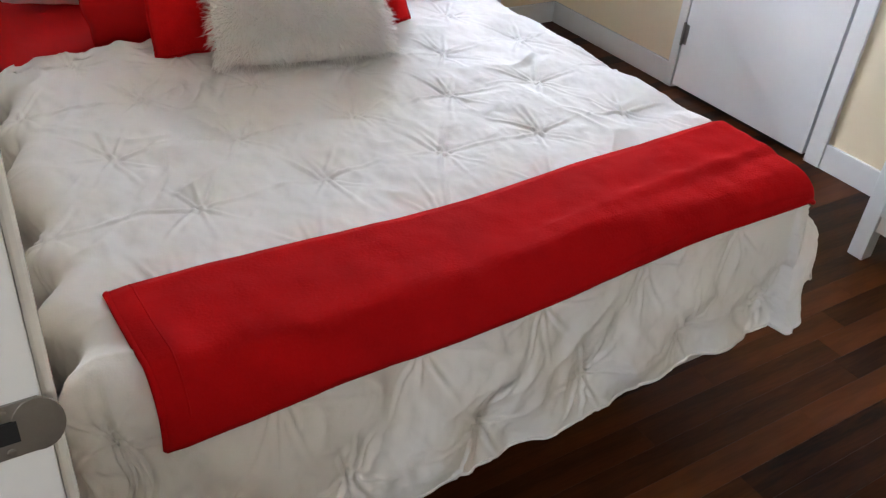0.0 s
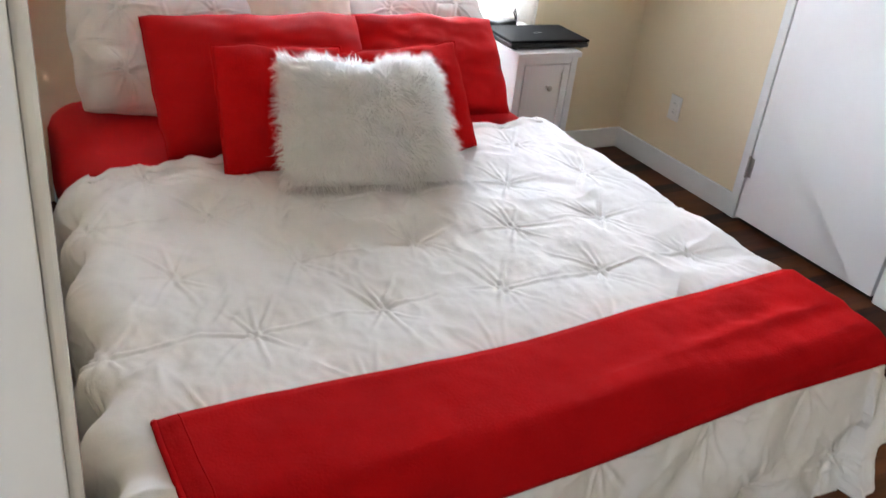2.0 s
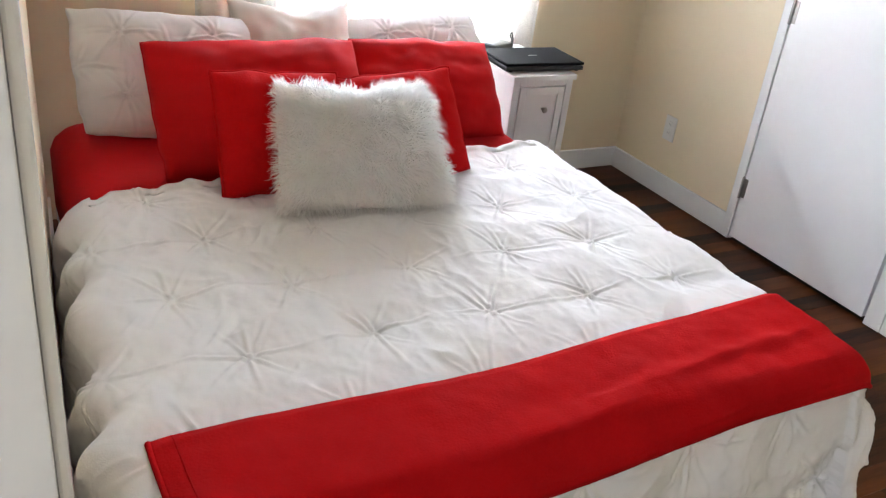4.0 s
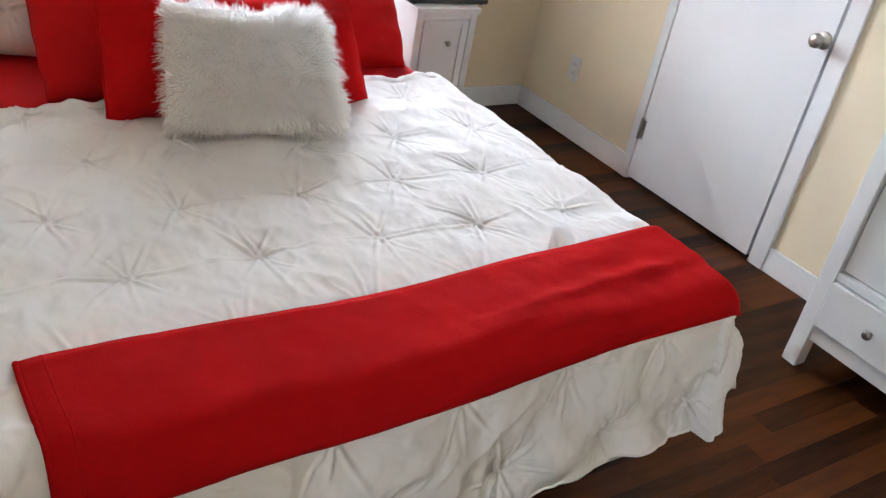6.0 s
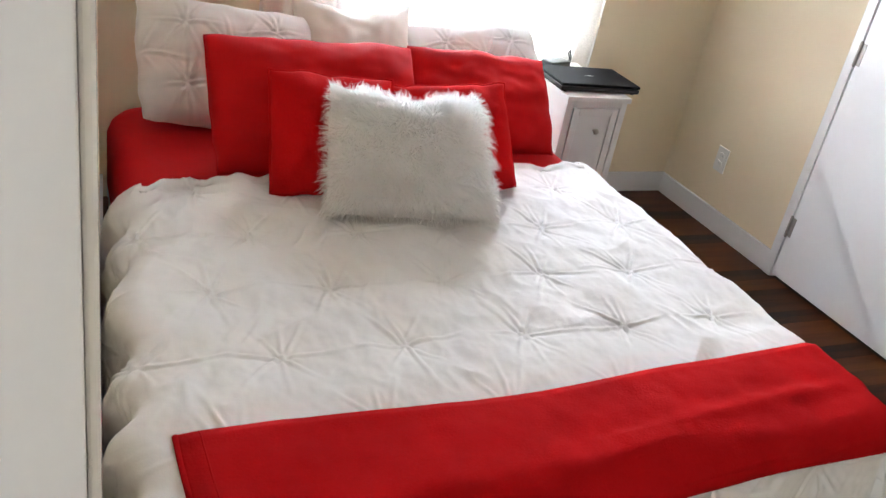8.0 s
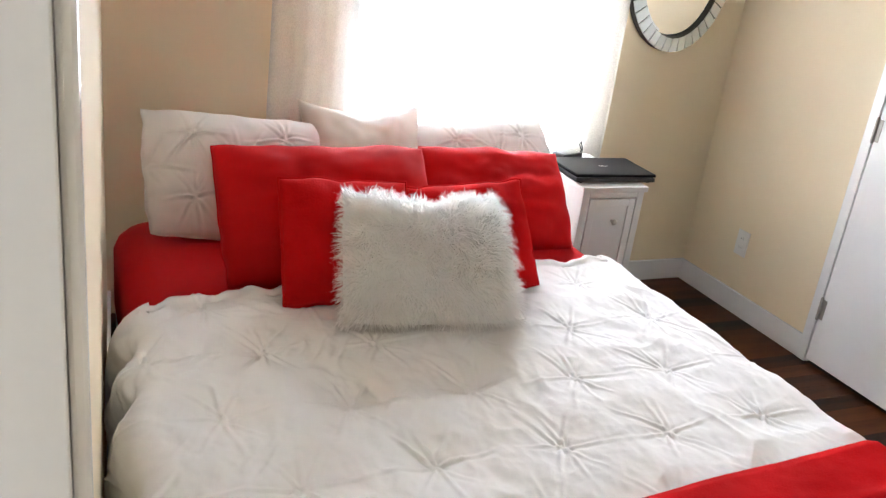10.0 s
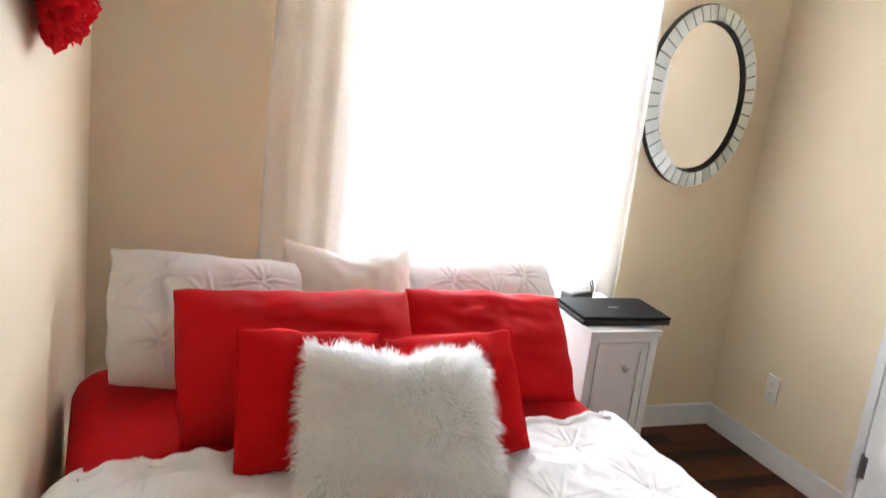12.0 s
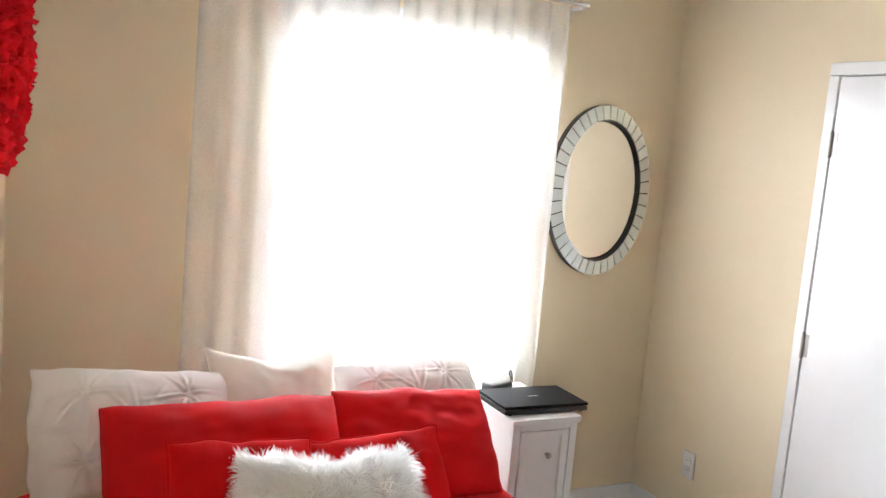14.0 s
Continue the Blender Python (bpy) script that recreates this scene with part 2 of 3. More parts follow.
solid("ceiling", box(-4.8, T, SOUTH - T, T, CEIL, CEIL + 0.1), M_CEIL, "white painted ceiling", "ceiling", "structure")
solid("floor", box(-4.8, T, SOUTH - T, T, -0.06, -0.012), M_DARK, "dark reddish-brown wood plank floor", "floor", "structure")

glow = bpy.data.materials.new("bright_sky")
glow.use_nodes = True
glow.node_tree.nodes["Principled BSDF"].inputs["Emission Color"].default_value = (0.96, 0.98, 1.0, 1)
glow.node_tree.nodes["Principled BSDF"].inputs["Emission Strength"].default_value = 5.0
solid("backdrop", box(-7, 5, 4.0, 4.05, -1.5, 3.0), glow, "plain bright daylight outside the window", "sky", "structure")

# baseboards
BB = 0.105
for nm, b in (("baseboard", box(WX0 - 0.9, -0.0, -0.014, 0, 0, BB, 0.003)), ("baseboard", box(-0.014, 0, DY1 + 0.051, -0.014, 0, BB, 0.003)), ("baseboard", box(-0.014, 0, SOUTH, DY0 - 0.079, 0, BB, 0.003)), ("baseboard", box(-2.8, -0.014, SOUTH, SOUTH + 0.014, 0, BB, 0.003))):
    solid(nm, b, M_TRIM, "white painted baseboard along the wall", "baseboard", "structure")
def west_strip(d, y0, y1, z0, z1):
    return prism([(west(y0) + d, y0), (west(y0), y0), (west(y1), y1), (west(y1) + d, y1)], z0, z1)
solid("baseboard", west_strip(0.012, JAMB_N + 0.08, -0.016, 0, BB), M_TRIM, "white painted baseboard along the wall", "baseboard", "structure")

# ---- doorway trim with the strike plate ----
JX = west(JAMB_N)
dw = thing("doorway_trim", pose(JX, JAMB_N, 0), "white painted door jamb and casing of an open doorway", "door frame", kind="structure")
part("jamb", box(-T, 0.0, -0.018, 0.0, 0, 2.05, 0.002), M_TRIM, dw)
part("casing", box(0.0, 0.013, -0.013, 0.055, 0, 2.10, 0.004), M_TRIM, dw)
part("head_jamb", box(-T, 0.0, JAMB_S - JAMB_N, -0.018, 2.035, 2.055), M_TRIM, dw)
part("side_jamb", box(-T, 0.0, JAMB_S - JAMB_N, JAMB_S - JAMB_N + 0.018, 0, 2.035), M_TRIM, dw)
pl = bmesh.new()
box(-0.052, -0.004, -0.0205, -0.018, 0.872, 0.938, 0.0, pl)
lip = lathe([(0.033, -0.0012), (0.033, 0.0012)], 28)
bmesh.ops.transform(lip, matrix=pose(-0.008, -0.0205, 0.905, 90, 0, 0) @ Matrix.Diagonal((0.72, 1, 1, 1)), verts=lip.verts)
me = bpy.data.meshes.new("tmp")
lip.to_mesh(me)
pl.from_mesh(me)
sp = part("strike_plate", pl, M_STEEL, dw, "worn steel strike plate with a rounded lip")
# no opening is cut: a black block gives the hole its shade
part("latch_hole_shade", box(-0.046, -0.026, -0.0225, -0.0204, 0.892, 0.918, 0.0), M_BLACK, sp)
for z in (0.880, 0.930):
    part("screw", lathe([(0.004, 0), (0.004, 0.001), (0.002, 0.0016)], 12, pose(-0.036, -0.0205, z, 90, 0, 0)), M_STEEL, sp)

# ---- closet door in the east wall ----
fr = thing("closet_door_trim", pose(0, 0, 0), "white painted casing around the closet door", "door frame", kind="structure")
part("casing_side", box(-0.018, 0.0, DY1 + 0.005, DY1 + 0.050, 0, DZ + 0.005, 0.004), M_TRIM, fr)
part("casing_side", box(-0.018, 0.0, DY0 - 0.078, DY0 - 0.005, 0, DZ + 0.005, 0.004), M_TRIM, fr)
part("casing_head", box(-0.0185, 0.0, DY0 - 0.078, DY1 + 0.050, DZ + 0.006, DZ + 0.052, 0.004), M_TRIM, fr)
part("jamb", box(0.0, T - 0.021, DY1 + 0.003, DY1 + 0.019, 0, DZ + 0.004), M_TRIM, fr)
part("jamb", box(0.0, T - 0.021, DY0 - 0.019, DY0 - 0.003, 0, DZ + 0.004), M_TRIM, fr)
part("head_jamb", box(0.0, T - 0.021, DY0 - 0.003, DY1 + 0.003, DZ + 0.005, DZ + 0.019), M_TRIM, fr)
door = thing("door_1", pose(0, 0, 0), "closed white flush closet door with a round knob", "door", kind="structure")
part("leaf", box(-0.014, 0.021, DY0 + 0.010, DY1, 0.018, DZ, 0.002), M_DOOR, door)
knob = part("door_knob", lathe([(0.032, 0), (0.033, 0.004), (0.026, 0.010), (0.012, 0.014), (0.011, 0.028), (0.020, 0.034), (0.027, 0.044), (0.027, 0.054), (0.020, 0.062), (0.006, 0.065)], 32, pose(-0.014, DY0 + 0.040, 0.906, 0, -90, 0)), M_METAL, door, "brushed nickel round knob", True)
for z in (0.252, 1.02, 1.786):
    hg = bmesh.new()
    box(-0.016, -0.014, DY1 - 0.022, DY1 - 0.001, z - 0.044, z + 0.044, 0, hg)
    hinge = part("hinge", hg, M_STEEL, door, "dull metal hinge")
    part("hinge_pin", lathe([(0.003, -0.052), (0.0065, -0.048), (0.0065, 0.048), (0.003, 0.052)], 12, pose(-0.019, DY1 + 0.002, z)), M_STEEL, hinge, "", True)

# ---- window ----
win = thing("window_1", pose(0, 0, 0), "bright white-framed window behind sheer curtains", "window", kind="structure")
fb = bmesh.new()
for a in ((WX0, WX0 + 0.035, WZ0, WZ1), (WX1 - 0.035, WX1, WZ0, WZ1), (WX0 + 0.035, WX1 - 0.035, WZ0, WZ0 + 0.045), (WX0 + 0.035, WX1 - 0.035, WZ1 - 0.045, WZ1), (WX0 + 0.035, WX1 - 0.035, 1.39, 1.43)):
    box(a[0], a[1], 0.07, 0.105, a[2], a[3], 0.003, fb)
part("window_frame", fb, M_TRIM, win)
for z0, z1 in ((WZ0 + 0.045, 1.39), (1.43, WZ1 - 0.045)):
    pane = part("pane", box(WX0 + 0.035, WX1 - 0.035, 0.086, 0.090, z0, z1), M_GLASS, win)
    pane.visible_shadow = False
for x0, x1 in ((WX0 - 0.065, WX0 - 0.002), (WX1 + 0.002, WX1 + 0.065)):
    part("casing", box(x0, x1, -0.016, 0.0, WZ0 - 0.02, WZ1 + 0.005, 0.004), M_TRIM, win)
part("casing_head", box(WX0 - 0.065, WX1 + 0.065, -0.0165, 0.0, WZ1 + 0.006, WZ1 + 0.07, 0.004), M_TRIM, win)
part("window_sill", box(WX0 - 0.08, WX1 + 0.08, -0.035, 0.068, WZ0 - 0.045, WZ0 - 0.021, 0.004), M_TRIM, win)

blind = thing("window_blind", pose(0, 0, 0), "white horizontal slat blind with open slats", "blind")
part("head_rail", box(WX0 + 0.01, WX1 - 0.01, 0.012, 0.062, WZ1 - 0.05, WZ1 - 0.003, 0.004), M_BLIND, blind)
sl = finish("slat", box(WX0 + 0.012, WX1 - 0.012, -0.024, 0.024, -0.0014, 0.0014), M_BLIND)
for k in range(28):
    z = WZ1 - 0.085 - 0.044 * k
    ob = new("slat", sl)
    ob.parent, ob.matrix_basis = blind, pose(0, 0.038, z, 18, 0, 0)


# ---- sheer curtains ----
def curtain(x0, x1, waves, seed, spread):
    c = thing("sheer_curtain", pose(0, 0, 0), "sheer white curtain panel hanging from a rod", "curtain", "curtains at the window")
    w = x1 - x0

    def where(u, v):
        z = 2.27 - v * 1.62
        gather = 1 + spread * v
        x = (x0 + x1) / 2 + (u - 0.5) * w * gather
        d = 0.020 * math.sin(u * waves * 2 * math.pi + seed) + 0.010 * math.sin(u * waves * 4.3 + 2 * seed + 1.5 * v)
        return (x, -0.085 + d * (0.7 + 0.5 * v) + 0.01 * fbm(3 * u + seed, 2 * v), z)

    part("fabric", sheet(140, 30, where), M_SHEER, c, "", True)
    return c


curtain(-2.18, -1.45, 7, 0.3, 0.04)
curtain(-1.43, -0.68, 9, 1.9, 0.02)
rod = thing("curtain_rod", pose(0, 0, 0), "thin white curtain rod above the window", "curtain rod")
part("rod", tube([(-2.2, -0.085, 2.285), (-0.6, -0.085, 2.285)], 0.008), M_TRIM, rod, "", True)
for x in (-2.16, -0.63):
    part("bracket", box(x - 0.008, x + 0.008, -0.092, 0.0, 2.262, 2.276), M_TRIM, rod)

# ---- bed ----
BX0, BX1, BHEAD, BFOOT = -2.815, -1.395, -0.60, -2.41
BTOP = 0.630
bed = thing("bed", pose((BX0 + BX1) / 2, (BHEAD + BFOOT) / 2, 0), "queen bed with a red fitted sheet on the mattress", "bed")
cx, cy = (BX0 + BX1) / 2, (BHEAD + BFOOT) / 2
hw, hl = (BX1 - BX0) / 2, (BHEAD - BFOOT) / 2


def rounded_slab(x0, x1, y0, y1, radius, rings):
    """A slab with rounded corners in plan: rings are (inset, height) pairs from the bottom up."""
    bm = bmesh.new()
    loops = []
    for inset, z in rings:
        rr, loop = max(radius - inset, 0.01), []
        for px, py, a0 in ((x1 - inset - rr, y1 - inset - rr, 0), (x0 + inset + rr, y1 - inset - rr, 90), (x0 + inset + rr, y0 + inset + rr, 180), (x1 - inset - rr, y0 + inset + rr, 270)):
            for k in range(11):
                q = radians(a0 + 9 * k)
                loop.append(bm.verts.new((px + rr * math.cos(q), py + rr * math.sin(q), z)))
        loops.append(loop)
    for p, q in zip(loops, loops[1:]):
        for k in range(len(p)):
            bm.faces.new((p[k], p[(k + 1) % len(p)], q[(k + 1) % len(q)], q[k]))
    bm.faces.new(loops[0][::-1])
    bm.faces.new(loops[-1])
    return bm


mt = rounded_slab(-hw + 0.04, hw + 0.078, -hl, hl, 0.13, [(0.02, 0.37), (0.0, 0.40), (0.0, BTOP - 0.06), (0.012, BTOP - 0.03), (0.035, BTOP - 0.009), (0.075, BTOP)])
part("mattress", mt, M_RED, bed, "mattress in a plain red fitted sheet", True)
bs = part("box_spring", box(-hw + 0.05, hw - 0.01, -hl - 0.035, hl - 0.01, 0.195, 0.368, 0.012, seg=3), M_BOX, bed, "grey-white cloth box spring", True)
stp = finish("staple", box(-0.004, 0.004, -0.001, 0.001, -0.0014, 0.0014), M_BLACK)
for k in range(17):
    ob = new("staple", stp)
    ob.parent, ob.matrix_basis = bs, pose(-hw + 0.42 + k * 0.045 + 0.012 * math.sin(5 * k), -hl - 0.0358, 0.212 + 0.003 * math.sin(7 * k))
for sx in (-1, 1):
    part("side_rail", box(sx * (hw - 0.08) - 0.02, sx * (hw - 0.08) + 0.02, -hl + 0.06, hl - 0.06, 0.165, 0.199), M_BLACK, bed)
    for sy in (-0.85, 0, 0.85):
        part("leg", lathe([(0.022, 0), (0.022, 0.01), (0.015, 0.02), (0.015, 0.165)], 14, pose(sx * (hw - 0.12), sy * hl * 0.95, 0)), M_BLACK, bed)

# ---- duvet ----
DTOP = BTOP + 0.036
ROWS_P, COLS_P = 0.235, 0.260


def dhead(x):
    """The duvet's head edge lies slightly askew."""
    return -1.172 - 0.071 * min(1.45, max(0.0, -1.36 - x)) - 0.09 * min(1.0, max(0.0, (-2.60 - x) / 0.2)) ** 2


PINCH = []
for r in range(-4, 5):
    for c in range(-5, 9):
        x = -2.558 + COLS_P * c + 0.02 * r + (0.148 if r % 2 else 0.0) + 0.012 * fbm(c * 1.7, r * 2.3)
        y = -2.045 + ROWS_P * r + 0.014 * fbm(c * 2.9 + 5, r * 1.3)
        if y < dhead(x) - 0.06:
            PINCH.append((x, y))
PX = np.array(PINCH)
prng = random.Random(21)
RAYS = []
for k in range(len(PINCH)):
    start = prng.uniform(-0.12, 0.12)
    rays = [(start + g + prng.gauss(0, 0.09), prng.uniform(0.10, 0.17), prng.uniform(0.55, 1.1), prng.choice((-1, 1))) for g in (0.0, 1.05, 1.57, 2.09, 3.14, 4.19, 4.71, 5.24)]
    rays += [(prng.uniform(0, 6.28), prng.uniform(0.03, 0.07), prng.uniform(0.4, 0.8), prng.choice((-1, 1))) for i in range(3)]
    RAYS.append([(math.cos(a), math.sin(a), l, g, o) for a, l, g, o in rays])


def tufts(x, y):
    """Relief of the pinched cloth at a place of the flat duvet."""
    d = np.hypot(PX[:, 0] - x, PX[:, 1] - y)
    h = 0.0
    for k in np.nonzero(d < 0.2)[0]:
        r = d[k]
        h -= 0.004 * math.exp(-(r / 0.016) ** 2)
        dx, dy = x - PX[k, 0], y - PX[k, 1]
        for c, s, l, g, o in RAYS[k]:
            along = dx * c + dy * s
            if 0 < along < l:
                across = (dy * c - dx * s + 0.004 * math.sin(along * 24 + o)) * o
                fade = min(1, along / 0.010) * (1 - along / l)
                w = 0.0034 + 0.012 * along
                if abs(across) < 6 * w:
                    h += g * fade * (0.0056 * math.exp(-(across / w) ** 2) - 0.0026 * math.exp(-((across - 2.0 * w) / (1.3 * w)) ** 2) - 0.0026 * math.exp(-((across + 2.0 * w) / (1.3 * w)) ** 2))
    near = d.min()
    h += 0.013 * (1 - math.exp(-(near / 0.08) ** 2))
    q = fbm(x * 6 + 0.6 * fbm(x * 3, y * 3), y * 6, 1.0)
    h += 0.006 * q + 0.009 * (0.35 - abs(fbm(x * 9 + 1.5 * fbm(x * 3, y * 3, 4), y * 7, 3.0))) + 0.0016 * fbm(x * 33, y * 27, 8.0)
    return max(h, -0.012)


HANG_E, HANG_F, HANG_W = 0.36, 0.430, 0.24


def west_edge(t):
    return west(max(t, BFOOT)) + 0.092 + 0.024 * math.sin(t * 26.7 + 0.9 * math.sin(t * 9))


def duvet_at(u, v):
    w0 = west_edge(BFOOT - HANG_F + v * (-1.2 - BFOOT + HANG_F))
    s = w0 - HANG_W + u * (BX1 - w0 + HANG_W + HANG_E)
    t = BFOOT - HANG_F + v * (dhead(s) - BFOOT + HANG_F)
    a = s - BX1 if s > BX1 else (s - w0 if s < w0 else 0.0)
    b = min(0.0, t - BFOOT)
    h = tufts(s, t)
    L = (abs(a) ** 4 + abs(b) ** 4) ** 0.25
    x, y = min(max(s, w0), BX1), max(t, BFOOT)
    if L > 0:
        n = Vector((a, b)).normalized()
        R = 0.05 if a >= 0 else 0.032
        q = min(L / R, math.pi / 2)
        out = R * math.sin(q) + 0.015 * min(1, L / 0.03)
        drop = R * (1 - math.cos(q)) + max(0.0, L - R * math.pi / 2)
        drop *= 1 - 0.34 * min(1.0, min(a, -b) / 0.25) if a > 0 > b else 1
        low = min(1, drop / 0.25)
        drop *= 1 + (0.07 * min(1.0, max(0.0, -1.7 - s)) - 0.13 * min(1.0, max(0.0, s + 1.75) / 0.35) - 0.06 * math.sin(s * 3.1 + 0.8) ** 2) * (1 if b < 0 else 0)
        fold = math.sin((s + 0.9 * drop) * 15 + 2.5 * fbm(s * 2.5, t * 2.5, 6)) + 0.6 * math.sin((s - 0.7 * drop) * 27 + 2 * fbm(s * 3, t * 3, 2))
        out += 0.009 * fold * low + 0.012 * fbm(s * 4, t * 4, 5) * min(1, drop / 0.1)
        out += (0.065 if a > 0 else 0.02) * min(1, drop / 0.35)
        k = q / (math.pi / 2)
        g = h * (1 + 0.8 * low)
        px, py, pz = x + n.x * (out + g * k), y + n.y * (out + g * k), DTOP - drop + h * (1 - k)
        if a < 0:
            px = max(px, west(py) + 0.004)
        return (px, py, max(pz, 0.12))
    e = dhead(s) - t
    z = DTOP + h
    if e < 0.05:
        z += 0.012 * math.sin(math.pi * min(1, e / 0.05)) - 0.02 * (1 - e / 0.05) ** 2
        y += 0.010 * math.sin(x * 42) + 0.006 * math.sin(x * 91 + 1)
    return (x, y, z)


duvet = thing("duvet", pose(0, 0, 0), "white pinch-pleated duvet spread over the bed", "duvet")
dob = part("cover", sheet(520, 430, duvet_at), M_DUVET, duvet, "", True)
sm = dob.modifiers.new("thick", "SOLIDIFY")
sm.thickness, sm.offset = 0.012, -1


def hem_line(fn, ends, n, lift=0.0):
    """Points along one side of a cloth."""
    (u0, v0), (u1, v1) = ends
    return [Vector(fn(u0 + (u1 - u0) * k / n, v0 + (v1 - v0) * k / n)) + Vector((0, 0, lift)) for k in range(n + 1)]


part("head_hem", tube(hem_line(duvet_at, ((0.13, 1), (0.815, 1)), 220, -0.004), 0.0075), M_DUVET, duvet, "", True)
part("foot_hem", tube(hem_line(duvet_at, ((0.05, 0), (1, 0)), 220), 0.0035), M_DUVET, duvet, "", True)
part("side_hem", tube(hem_line(duvet_at, ((1, 0), (1, 1)), 200), 0.0035), M_DUVET, duvet, "", True)


# ---- folded red throw across the foot ----
def throw_at(u, v):
    s = -2.768 + u * 1.420
    north = -2.246 - 0.010 * math.sin(math.pi * u) + 0.060 * u * u + 0.006 * math.sin(11 * u)
    t = north - v * (0.306 - 0.030 * math.sin(math.pi * u) - 0.012 * u)
    edge = min(u, 1 - u) * 1.440
    h = 0.016 + 0.009 * fbm(s * 4, t * 7, 2) + 0.003 * fbm(s * 15, t * 15, 9)
    h *= min(1, 0.35 + edge / 0.03 * 0.65) * min(1, 0.35 + min(v, 1 - v) * 0.30 / 0.025 * 0.65)
    h += 0.010 * min(1, max(0, u - 0.25) / 0.3) * (0.8 + 0.5 * fbm(u * 5, 1.0)) * math.exp(-((v - 0.62 - 0.08 * math.sin(5 * u)) / 0.08) ** 2)
    b = min(0.0, t - BFOOT)
    y, z = max(t, BFOOT), DTOP + 0.012
    if s > BX1:
        q = min((s - BX1) / 0.075, 0.6)
        s, z = BX1 + 0.075 * math.sin(q), z - 0.075 * (1 - math.cos(q))
    if b < 0:
        R = 0.06
        q = min(-b / R, math.pi / 2)
        drop = R * (1 - math.cos(q)) + max(0.0, -b - R * math.pi / 2)
        return (s, BFOOT - R * math.sin(q) - 0.02 - h * math.sin(q), z - drop + h * math.cos(q))
    return (s + 0.012 * math.sin(9 * t) * (0.5 - u), y, z + h)


throw = thing("folded_throw", pose(0, 0, 0), "red fleece throw folded flat across the foot of the bed", "blanket")
tob = part("upper_layer", sheet(190, 76, throw_at), M_FLEECE, throw, "", True)
sm = tob.modifiers.new("thick", "SOLIDIFY")
sm.thickness, sm.offset = 0.010, -1


def under_at(u, v):
    x, y, z = throw_at(0.006 + 0.985 * u, 0.02 + 0.955 * v)
    return (x - 0.006, y - 0.004, z - 0.013)


uob = part("under_layer", sheet(120, 50, under_at), M_FLEECE, throw, "", True)
sm = uob.modifiers.new("thick", "SOLIDIFY")
sm.thickness, sm.offset = 0.010, -1
part("end_hem", tube(hem_line(throw_at, ((0.001, 0.0), (0.001, 1)), 60, -0.004), 0.006), M_FLEECE, throw, "", True)
part("stitch_line", tube(hem_line(throw_at, ((0.026, 0.01), (0.026, 0.99)), 60, 0.0005), 0.0016), M_FLEECE, throw, "", True)
part("front_hem", tube(hem_line(throw_at, ((0.0, 0.998), (1, 0.998)), 160, -0.004), 0.006), M_FLEECE, throw, "", True)


# ---- pillows ----
def pillow_mesh(w, h, th, seed, crease=0.006, ear=0.05, tuft=(), sag=0.0, n=44, taper=0.0, soft=0.0):
    bm = bmesh.new()
    grid = {}
    for side in (1, -1):
        for i in range(n + 1):
            for j in range(n + 1):
                u, v = 2 * i / n - 1, 2 * j / n - 1
                rim = i in (0, n) or j in (0, n)
                if rim and side < 0:
                    grid[side, i, j] = grid[1, i, j]
                    continue
                fat = ((1 - abs(u) ** 2.6) * (1 - abs(v) ** 2.6)) ** 0.55 if not rim else 0.0
                x = w / 2 * u * (1 - ear * (1 - v * v) * abs(u) ** 2)
                y = h / 2 * v * (1 - ear * (1 - u * u) * abs(v) ** 2)
                y -= sag * math.exp(-(u / 0.5) ** 2) * max(0, v)
                x *= 1 - taper * v
                cut = soft * u * u * v * v * (1.0 if v < 0 else 0.35)
                x, y = x * (1 - cut), y * (1 - cut)
                z = th / 2 * fat
                z += fat * crease * 2.2 * fbm(u * 2.2 + seed, v * 2.2, side * 3 + seed)
                rad = math.hypot(u, v)
                z += crease * fat * math.sin(9 * math.atan2(v, u) + seed) * max(0, rad - 0.55) * 1.6
                for q, (tx, ty) in enumerate(tuft):
                    dx, dy = (u - tx) * w / 2, (v - ty) * h / 2
                    r = math.hypot(dx, dy)
                    if r > 0.17:
                        continue
                    z -= 0.012 * math.exp(-(r / 0.02) ** 2)
                    for c, sn, l, g, o in RAYS[int(seed * 7) % 20 + q]:
                        along = dx * c + dy * sn
                        if 0 < along < l:
                            across = (dy * c - dx * sn) * o
                            wd = 0.0042 + 0.013 * along
                            z += fat * g * min(1, along / 0.012) * (1 - along / l) * (0.011 * math.exp(-(across / wd) ** 2) - 0.006 * math.exp(-((across - 2 * wd) / wd) ** 2) - 0.004 * math.exp(-((across + 2 * wd) / wd) ** 2))
                x += 0.008 * fbm(v * 2.2 + seed, 1.0) * max(0, abs(u) - 0.2)
                y += 0.011 * fbm(u * 2.2 + seed, 4.0) * max(0, abs(v) - 0.2)
                grid[side, i, j] = bm.verts.new((x, y + h / 2, side * max(z, 0.0)))
    for side in (1, -1):
        for i in range(n):
            for j in range(n):
                q = [grid[side, i, j], grid[side, i + 1, j], grid[side, i + 1, j + 1], grid[side, i, j + 1]]
                bm.faces.new(q if side > 0 else q[::-1])
    return bm


